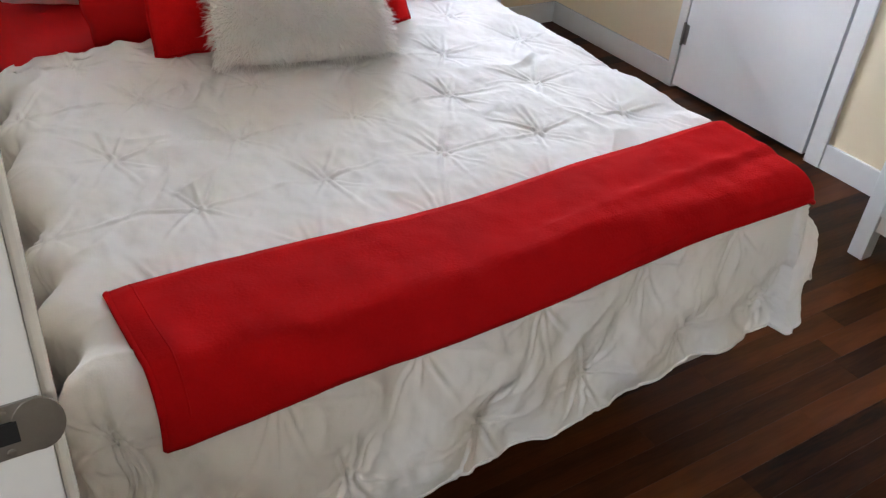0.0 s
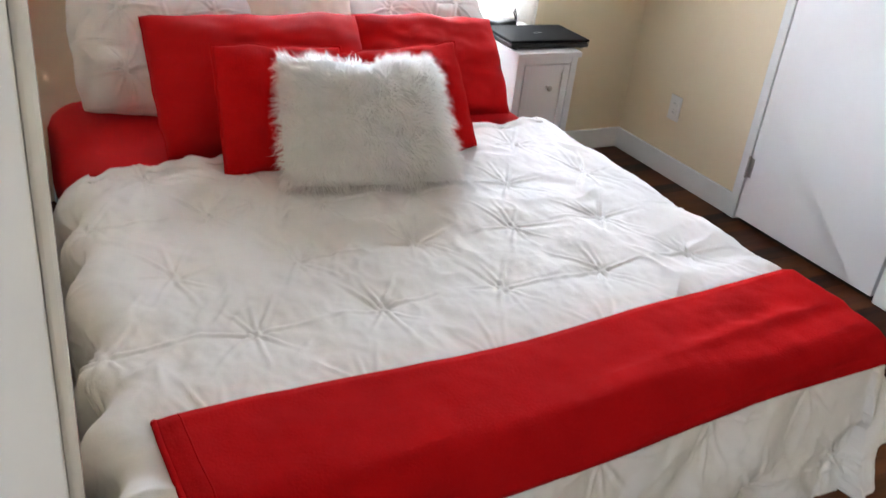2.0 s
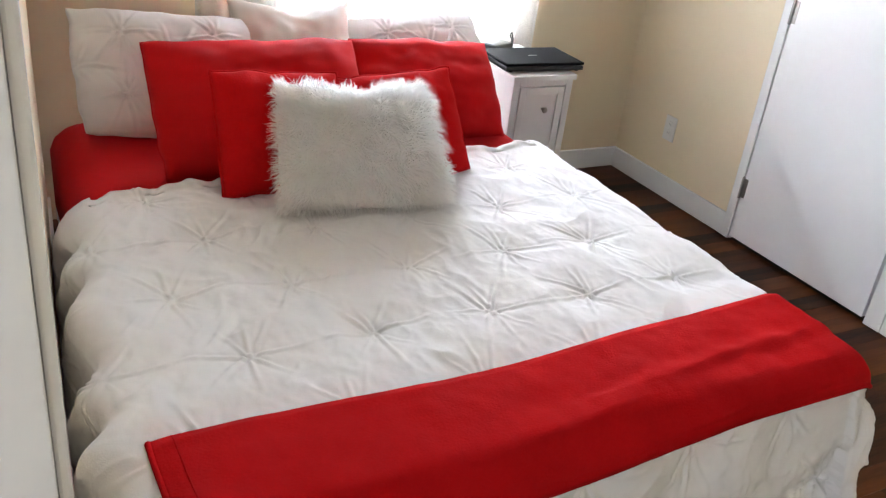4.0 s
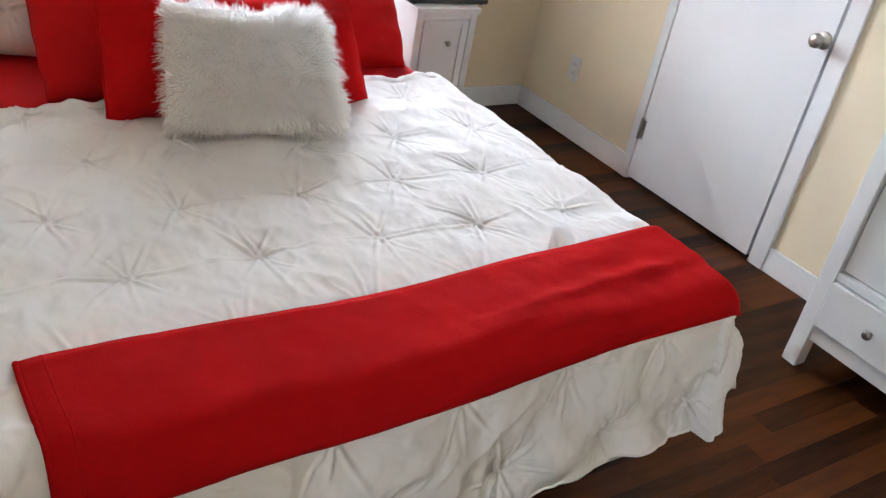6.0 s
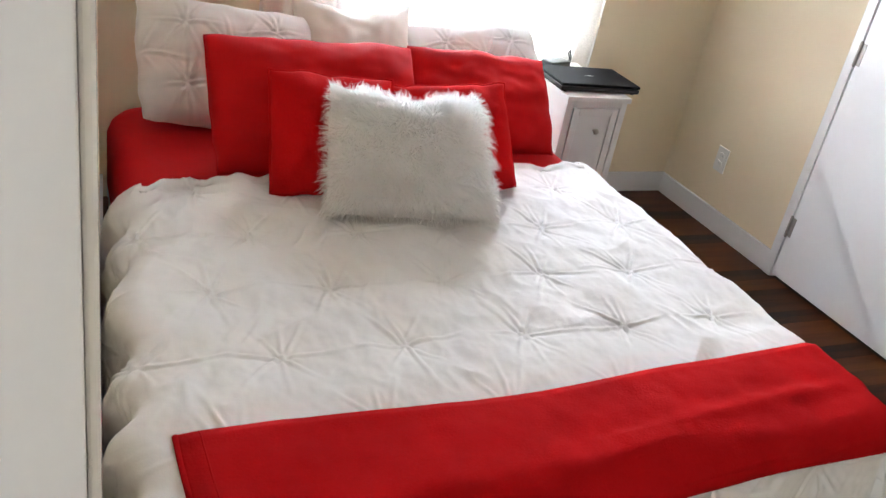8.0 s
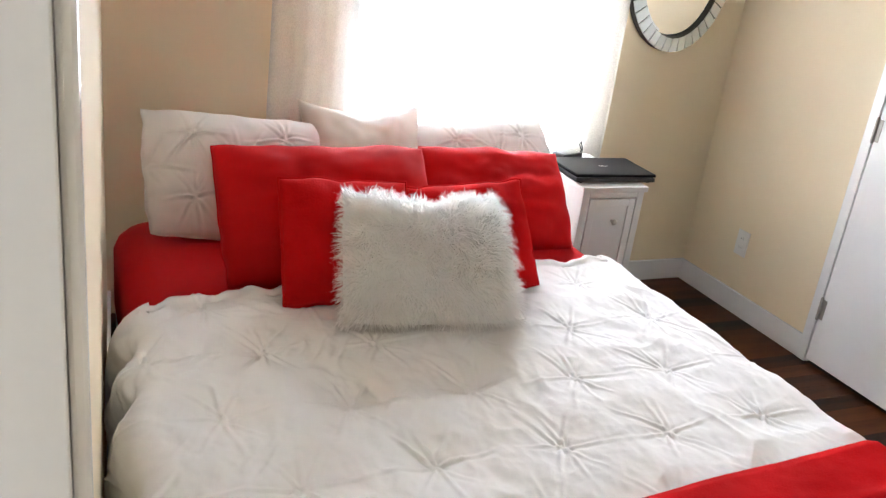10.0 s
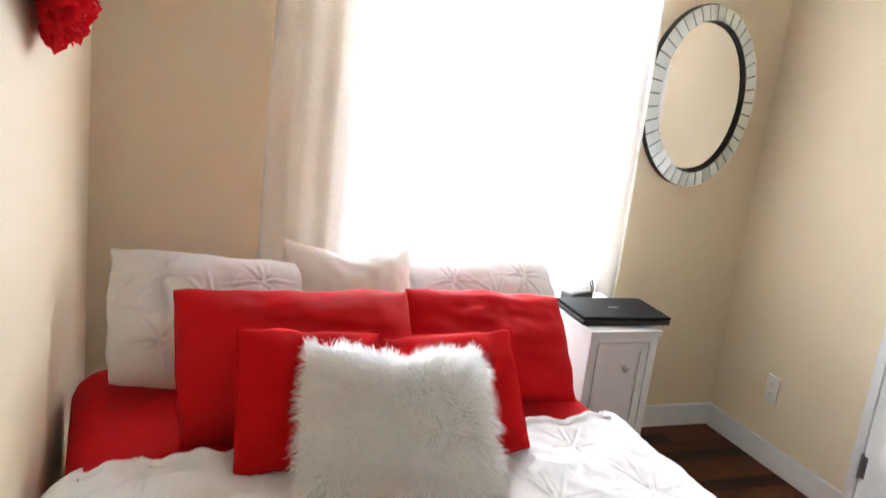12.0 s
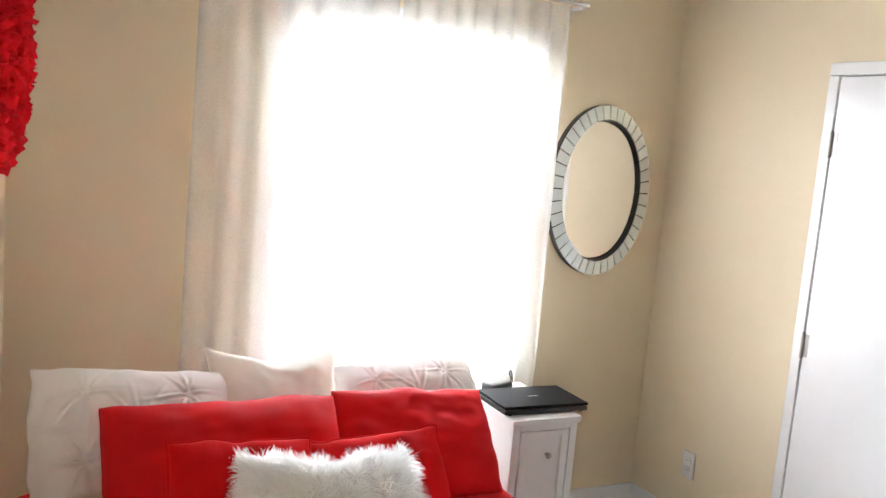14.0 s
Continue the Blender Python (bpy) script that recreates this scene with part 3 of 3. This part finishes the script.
def pillow(name, x, y, z, yaw, lean, w, h, th, mat, label, seed, group="pillows on the bed", roll=0, piping=0.0014, **kw):
    m = pose(x, y, z, 0, 0, yaw) @ pose(0, 0, 0, 90 - lean, 0, 0) @ pose(0, 0, 0, 0, 0, roll)
    p = thing(name, m, label, "pillow", group)
    bm = pillow_mesh(w, h, th, seed, **kw)
    rim = [v.co.copy() for v in bm.verts if len({f.normal.z > 0 for f in v.link_faces}) and abs(v.co.z) < 1e-9]
    rim.sort(key=lambda c: math.atan2((c.y - h / 2) / h, c.x / w))
    part("cover", bm, mat, p, "", True)
    part("seam", tube(rim + [rim[0]], piping, 6), mat, p, "", True)
    return p


ST = [(-0.5, -0.45), (0.5, -0.45), (0.0, 0.05), (-0.5, 0.5), (0.5, 0.5), (-0.98, 0.05), (0.98, 0.05)]
pillow("pillow_sham", -2.43, -0.855, 0.632, 4.5, 42, 0.56, 0.42, 0.17, M_SHAM, "white pinch-pleated pillow sham leaning at the head of the bed", 1.0, n=110, tuft=ST, ear=0.03, roll=-5.5, soft=0.10)
pillow("pillow_sham", -1.48, -0.70, 0.632, -1, 42, 0.53, 0.375, 0.16, M_SHAM, "white pinch-pleated pillow sham lit from the window", 2.3, n=110, tuft=ST, ear=0.03, roll=5, soft=0.08)
pillow("throw_pillow", -2.0, -0.77, 0.632, 0, 38, 0.425, 0.435, 0.15, M_CREAM, "cream satin square pillow with pointed corners", 3.1, ear=0.10, sag=0.035, roll=-2.4)
pillow("pillow", -2.227, -1.185, 0.632, 0.5, 40, 0.63, 0.412, 0.20, M_RED, "red standard pillow leaning upright on the bed", 4.2, roll=-0.2, ear=0.025, crease=0.008, soft=0.05, n=60)
pillow("pillow", -1.635, -1.005, 0.632, 1.5, 40, 0.53, 0.35, 0.19, M_RED, "red standard pillow leaning beside its twin", 5.7, ear=0.025, roll=-3.5, crease=0.009, taper=0.03, soft=0.05, n=60)
pillow("cushion", -2.262, -1.38, 0.662, 0, 34, 0.345, 0.335, 0.13, M_REDPLUSH, "small square red plush cushion with piped edge", 6.4, ear=0.04, crease=0.008, soft=0.04, roll=-3, piping=0.004)
pillow("cushion", -1.887, -1.36, 0.662, -4, 34, 0.365, 0.315, 0.13, M_REDPLUSH, "small square red plush cushion standing tilted", 7.9, ear=0.04, roll=5, crease=0.008, soft=0.04, piping=0.004)


def fur_cushion():
    w, h, th = 0.446, 0.348, 0.17
    m = pose(-2.099, -1.545, 0.680, 0, 0, -5) @ pose(0, 0, 0, 48, 0, 0) @ pose(0, 0, 0, 0, 0, -1)
    c = thing("fur_cushion", m, "fluffy white faux-fur cushion in front of the pillows", "cushion", "pillows on the bed")
    body = pillow_mesh(w, h, th, 8.8, ear=0.03, sag=0.026, soft=0.07, taper=0.07)
    body.normal_update()
    rng = random.Random(5)
    bm = bmesh.new()
    for f in list(body.faces):
        c0, nn = f.calc_center_median(), f.normal
        front = c0.z > 0 or abs(c0.z) < 0.02
        cl = Vector((fbm(c0.x * 22, c0.y * 22, 1.0), fbm(c0.x * 22, c0.y * 22, 5.0), 0)) * 1.25
        out = nn if nn.z * (1 if c0.z >= 0 else -1) >= 0 else -nn
        for _ in range(6 if front else 1):
            p = c0 + Vector((rng.uniform(-1, 1) * w / 88, rng.uniform(-1, 1) * h / 88, 0))
            d = (out * 0.42 + cl + Vector((c0.x / w * 1.1, (c0.y - h / 2) / h * 1.1 - 0.22, 0)) + Vector((rng.gauss(0, 0.16), rng.gauss(0, 0.16), rng.gauss(0, 0.12)))).normalized()
            l = rng.uniform(0.016, 0.034)
            side = (out + Vector((rng.gauss(0, 0.3), rng.gauss(0, 0.3), rng.gauss(0, 0.3)))).cross(d).normalized() * rng.uniform(0.0006, 0.0013)
            bend = Vector((rng.gauss(0, 0.25), -0.35 + rng.gauss(0, 0.25), rng.gauss(0, 0.2))) * l * 0.5
            a, b = bm.verts.new(p - side), bm.verts.new(p + side)
            q = p + d * l * 0.55
            e, g = bm.verts.new(q - side * 0.8), bm.verts.new(q + side * 0.8)
            tip = bm.verts.new(p + d * l + bend)
            bm.faces.new((a, b, g, e))
            bm.faces.new((e, g, tip))
    part("cover", body, M_FURBASE, c, "", True)
    me = bpy.data.meshes.new("fur")
    bm.to_mesh(me)
    bm.free()
    me.materials.append(M_FUR)
    ob = new("fur", me)
    ob.parent = c
    tagged(ob, "long white fur strands", kind="stuff")


fur_cushion()

# ---- nightstand with laptop ----
NX0, NX1, NY0, NY1, NZ = -1.142, -0.868, -0.670, -0.24, 0.726
ns = thing("nightstand", pose((NX0 + NX1) / 2, (NY0 + NY1) / 2, 0), "narrow white painted bedside cabinet with a panelled door", "nightstand")
nw, nl = (NX1 - NX0) / 2, (NY1 - NY0) / 2
part("top", box(-nw - 0.008, nw + 0.008, -nl - 0.010, nl, NZ - 0.022, NZ, 0.003), M_FURN, ns)
part("side_panel", box(-nw, -nw + 0.03, -nl, nl, 0.0, NZ - 0.0225, 0.003), M_FURN, ns)
part("side_panel", box(nw - 0.03, nw, -nl, nl, 0.0, NZ - 0.0225, 0.003), M_FURN, ns)
part("back_panel", box(-nw + 0.03, nw - 0.03, nl - 0.01, nl, 0.08, NZ - 0.0225), M_FURN, ns)
part("rail", box(-nw + 0.0305, nw - 0.0305, -nl, -nl + 0.02, NZ - 0.045, NZ - 0.0225), M_FURN, ns)
part("bottom", box(-nw + 0.0305, nw - 0.0305, -nl + 0.01, nl - 0.012, 0.09, 0.11), M_FURN, ns)
# black sheet behind the door stands in for the shade in its gaps
part("gap_shade", box(-nw + 0.031, nw - 0.031, -nl + 0.022, -nl + 0.026, 0.111, NZ - 0.047), M_BLACK, ns)
dr = bmesh.new()
X0, X1, Z0, Z1 = -nw + 0.034, nw - 0.036, 0.13, NZ - 0.049
box(X0, X1, -nl + 0.006, -nl + 0.018, Z0, Z1, 0, dr)
for a in ((X0, X0 + 0.028, Z0, Z1), (X1 - 0.028, X1, Z0, Z1), (X0 + 0.028, X1 - 0.028, Z0, Z0 + 0.03), (X0 + 0.028, X1 - 0.028, Z1 - 0.03, Z1)):
    box(a[0], a[1], -nl - 0.002, -nl + 0.006, a[2], a[3], 0.0015, dr)
nd = part("cabinet_door", dr, M_FURN, ns)
part("knob", lathe([(0.006, 0), (0.005, 0.008), (0.010, 0.013), (0.012, 0.018), (0.009, 0.023), (0.003, 0.024)], 20, pose(0.016, -nl + 0.006, 0.587, 90, 0, 0)), M_METAL, nd, "small round metal knob", True)

lap = thing("laptop", pose(-0.978, -0.522, NZ, 0, 0, -2), "closed black laptop lying on the nightstand", "laptop")
part("base", box(-0.175, 0.175, -0.112, 0.112, 0.004, 0.021, 0.004), M_BLACK, lap)
part("lid", box(-0.176, 0.176, -0.113, 0.113, 0.0232, 0.035, 0.004), M_LID, lap)
part("hinge_bar", tube([(-0.14, 0.108, 0.019), (0.14, 0.108, 0.019)], 0.006), M_BLACK, lap)
part("badge", box(-0.02, 0.02, -0.006, 0.000, 0.0351, 0.0353), M_STEEL, lap)
for sx in (-0.15, 0.15):
    for sy in (-0.1, 0.1):
        part("rubber_foot", lathe([(0.008, 0), (0.008, 0.0045)], 12, pose(sx, sy, 0)), M_BLACK, lap)
ch = thing("power_adapter", pose(-1.005, -0.325, NZ, 0, 0, 20), "small black power adapter with its cable", "power adapter")
part("body", box(-0.075, 0.045, -0.032, 0.032, 0, 0.034, 0.008), M_BLACK, ch, "", True)
part("cable", tube([(0.045, 0, 0.012), (0.07, 0.005, 0.012), (0.085, 0.01, 0.03), (0.08, 0.02, 0.05), (0.095, 0.025, 0.06), (0.105, 0.02, 0.03), (0.12, 0.03, 0.006)], 0.003), M_BLACK, ch, "", True)

# ---- oval mirror on the north wall ----
MX, MZ, MA, MB = -0.400, 1.514, 0.268, 0.376
mir = thing("wall_mirror", pose(MX, 0, MZ), "tall oval wall mirror in a wide glass border", "mirror")


def oval(a, b, y, k, n):
    t = 2 * math.pi * k / n
    return Vector((a * math.cos(t), y, b * math.sin(t)))


def oval_body(rings, n=96, close=True):
    bm = bmesh.new()
    rr = [[bm.verts.new(oval(a, b, y, k, n)) for k in range(n)] for a, b, y in rings]
    for p, q in zip(rr, rr[1:]):
        for k in range(n):
            bm.faces.new((p[k], p[(k + 1) % n], q[(k + 1) % n], q[k]))
    if close:
        bm.faces.new(rr[0])
        bm.faces.new(rr[-1])
    return bm


IA, IB = MA - 0.062, MB - 0.066
part("backing", oval_body([(MA, MB, -0.001), (MA + 0.002, MB + 0.002, -0.028), (MA, MB, -0.036), (IA + 0.006, IB + 0.006, -0.044), (IA + 0.002, IB + 0.002, -0.044), (IA, IB, -0.022)]), M_BACKING, mir, "black backing of the mirror")
part("mirror_glass", oval_body([(IA - 0.002, IB - 0.002, -0.0225), (IA - 0.002, IB - 0.002, -0.025), (IA - 0.012, IB - 0.012, -0.027)]), M_MIRROR, mir, "plain mirror glass")
NT = 40
for k in range(NT):
    bm = bmesh.new()
    g = 0.055
    v = []
    for y in (0.0, -0.005):
        for a, b, yy, f in ((MA, MB, -0.037, k + g), (MA, MB, -0.037, k + 1 - g), (IA + 0.005, IB + 0.005, -0.0455, k + 1 - g), (IA + 0.005, IB + 0.005, -0.0455, k + g)):
            v.append(bm.verts.new(oval(a, b, yy + y, f, NT)))
    bm.faces.new(v[:4])
    bm.faces.new(v[4:][::-1])
    for i in range(4):
        bm.faces.new((v[i], v[(i + 1) % 4], v[4 + (i + 1) % 4], v[4 + i]))
    part("mirror_tile", bm, M_TILE, mir)

# ---- power outlet ----
ol = thing("power_outlet", pose(0, -0.365, 0.333), "ivory wall outlet plate above the baseboard", "outlet")
part("plate", box(-0.006, 0.0, -0.037, 0.037, -0.060, 0.060, 0.002), M_PLATE, ol)
for z in (-0.021, 0.021):
    so = part("socket", box(-0.0085, -0.0055, -0.016, 0.016, z - 0.014, z + 0.014, 0.001), M_PLATE, ol)
    for y in (-0.006, 0.006):
        # uncut slots, their dark depth put in as black bars
        part("slot_shade", box(-0.0088, -0.0084, y - 0.001, y + 0.001, z - 0.004, z + 0.005), M_BLACK, so)

# ---- dresser by the east wall ----
DR_N, DR_S, DF, DH = -2.150, -3.05, -0.430, 1.05
ds = thing("dresser", pose(0, 0, 0), "white painted dresser with drawers and round metal knobs", "dresser")
for y in (DR_N - 0.055, DR_S):
    part("leg", box(DF, DF + 0.055, y, y + 0.055, 0, DH - 0.025, 0.003), M_FURN, ds)
    part("leg", box(-0.075, -0.020, y, y + 0.055, 0, DH - 0.025, 0.003), M_FURN, ds)
part("side_panel", box(DF + 0.056, -0.076, DR_N - 0.020, DR_N - 0.008, 0.09, DH - 0.026), M_FURN, ds)
part("side_panel", box(DF + 0.056, -0.076, DR_S + 0.008, DR_S + 0.020, 0.09, DH - 0.026), M_FURN, ds)
part("back_panel", box(-0.030, -0.021, DR_S + 0.056, DR_N - 0.056, 0.09, DH - 0.026), M_FURN, ds)
part("top", box(DF - 0.015, -0.016, DR_S - 0.015, DR_N + 0.015, DH - 0.024, DH, 0.004), M_FURN, ds)
part("apron", box(DF + 0.012, DF + 0.030, DR_S + 0.056, DR_N - 0.056, 0.112, 0.170, 0.002), M_FURN, ds)
# shade between drawer, rails and panels, put in as a thin black sheet
part("gap_shade", box(DF + 0.034, DF + 0.038, DR_S + 0.056, DR_N - 0.056, 0.146, DH - 0.026), M_BLACK, ds)
for z0, z1 in ((0.178, 0.345),):
    d = part("drawer", box(DF - 0.012, DF + 0.018, DR_S + 0.060, DR_N - 0.060, z0, z1, 0.004), M_FURN, ds)
    for y in (DR_N - 0.235, DR_S + 0.235):
        part("knob", lathe([(0.007, 0), (0.006, 0.010), (0.013, 0.016), (0.016, 0.022), (0.013, 0.028), (0.004, 0.030)], 20, pose(DF - 0.012, y, (z0 + z1) / 2 + 0.005, 0, -90, 0)), M_METAL, d, "round metal knob", True)
part("rail", box(DF + 0.002, DF + 0.030, DR_S + 0.056, DR_N - 0.056, 0.350, 0.378, 0.002), M_FURN, ds)
part("rail", box(DF + 0.002, DF + 0.030, DR_S + 0.056, DR_N - 0.056, DH - 0.070, DH - 0.026, 0.002), M_FURN, ds)
part("mid_post", box(DF + 0.002, DF + 0.030, (DR_N + DR_S) / 2 - 0.02, (DR_N + DR_S) / 2 + 0.02, 0.3785, DH - 0.0705, 0.002), M_FURN, ds)
for y0, y1 in (((DR_N + DR_S) / 2 + 0.024, DR_N - 0.060), (DR_S + 0.060, (DR_N + DR_S) / 2 - 0.024)):
    part("recessed_panel", box(DF + 0.018, DF + 0.030, y0, y1, 0.383, DH - 0.075, 0.004), M_FURN, ds)


# ---- red flower on the west wall ----
def wall_flower():
    yc, zc, R, D = -1.25, 1.845, 0.29, 0.062
    f = thing("wall_flower", pose(west(yc), yc, zc, 0, 0, math.degrees(-0.060)), "large red fabric flower decoration hung on the wall", "wall decoration")
    part("backing", lathe([(R * 0.8, 0.001), (R * 0.8, 0.02), (R * 0.5, 0.04)], 40, pose(0, 0, 0, 0, 90, 0)), M_PETAL, f)
    rng = random.Random(3)
    bm = bmesh.new()
    for k in range(1350):
        r = R * math.sqrt(rng.random())
        a = rng.uniform(0, 2 * math.pi)
        base = Vector((0.012 + D * math.sqrt(max(0, 1 - (r / R) ** 5)) * 0.8, r * 0.93 * math.cos(a), r * 0.93 * math.sin(a)))
        out = Vector((0.55 + 0.3 * rng.random(), math.cos(a) * r / R + rng.gauss(0, 0.35), math.sin(a) * r / R + rng.gauss(0, 0.35))).normalized()
        side = out.cross(Vector((rng.gauss(0, 1), rng.gauss(0, 1), rng.gauss(0, 1)))).normalized()
        up = side.cross(out)
        l, w = rng.uniform(0.040, 0.064), rng.uniform(0.020, 0.032)
        rows = []
        for i in range(4):
            t = i / 3
            ww = w * (0.35 + 1.1 * t - 0.75 * t * t * t)
            rows.append([bm.verts.new(base + out * l * t + side * ww * q + up * (0.012 * t * t + 0.008 * q * q * (1 - 0.5 * t) + rng.gauss(0, 0.002))) for q in (-1, -0.35, 0.35, 1)])
        for p, q in zip(rows, rows[1:]):
            for i in range(3):
                bm.faces.new((p[i], p[i + 1], q[i + 1], q[i]))
    part("petals", bm, M_PETAL, f, "ruffled red fabric petals")


wall_flower()

# ---- floor planks ----
floor = bpy.data.objects["floor"]
rng = random.Random(11)
lengths = (0.55, 0.72, 0.9, 1.2)
PW = 0.083
meshes = {l: finish("plank", box(-l / 2 + 0.0003, l / 2 - 0.0003, -PW / 2 + 0.0003, PW / 2 - 0.0003, -0.012, 0.0), M_WOOD) for l in lengths}
y = -PW / 2
while y > SOUTH:
    x = -0.002
    l = rng.uniform(0.15, 1.0)
    end = west(0) - 0.02 if y > JAMB_N - 0.02 else -4.78
    while x > end:
        key = round(l, 3)
        if key not in meshes:
            meshes[key] = finish("plank", box(-l / 2 + 0.0003, l / 2 - 0.0003, -PW / 2 + 0.0003, PW / 2 - 0.0003, -0.012, 0.0), M_WOOD)
        ob = new("plank", meshes[key])
        ob.parent = floor
        ob.matrix_basis = pose(x - l / 2, y, 0)
        x -= l
        l = min(rng.choice(lengths), max(0.05, x - end + 0.01))
    y -= PW
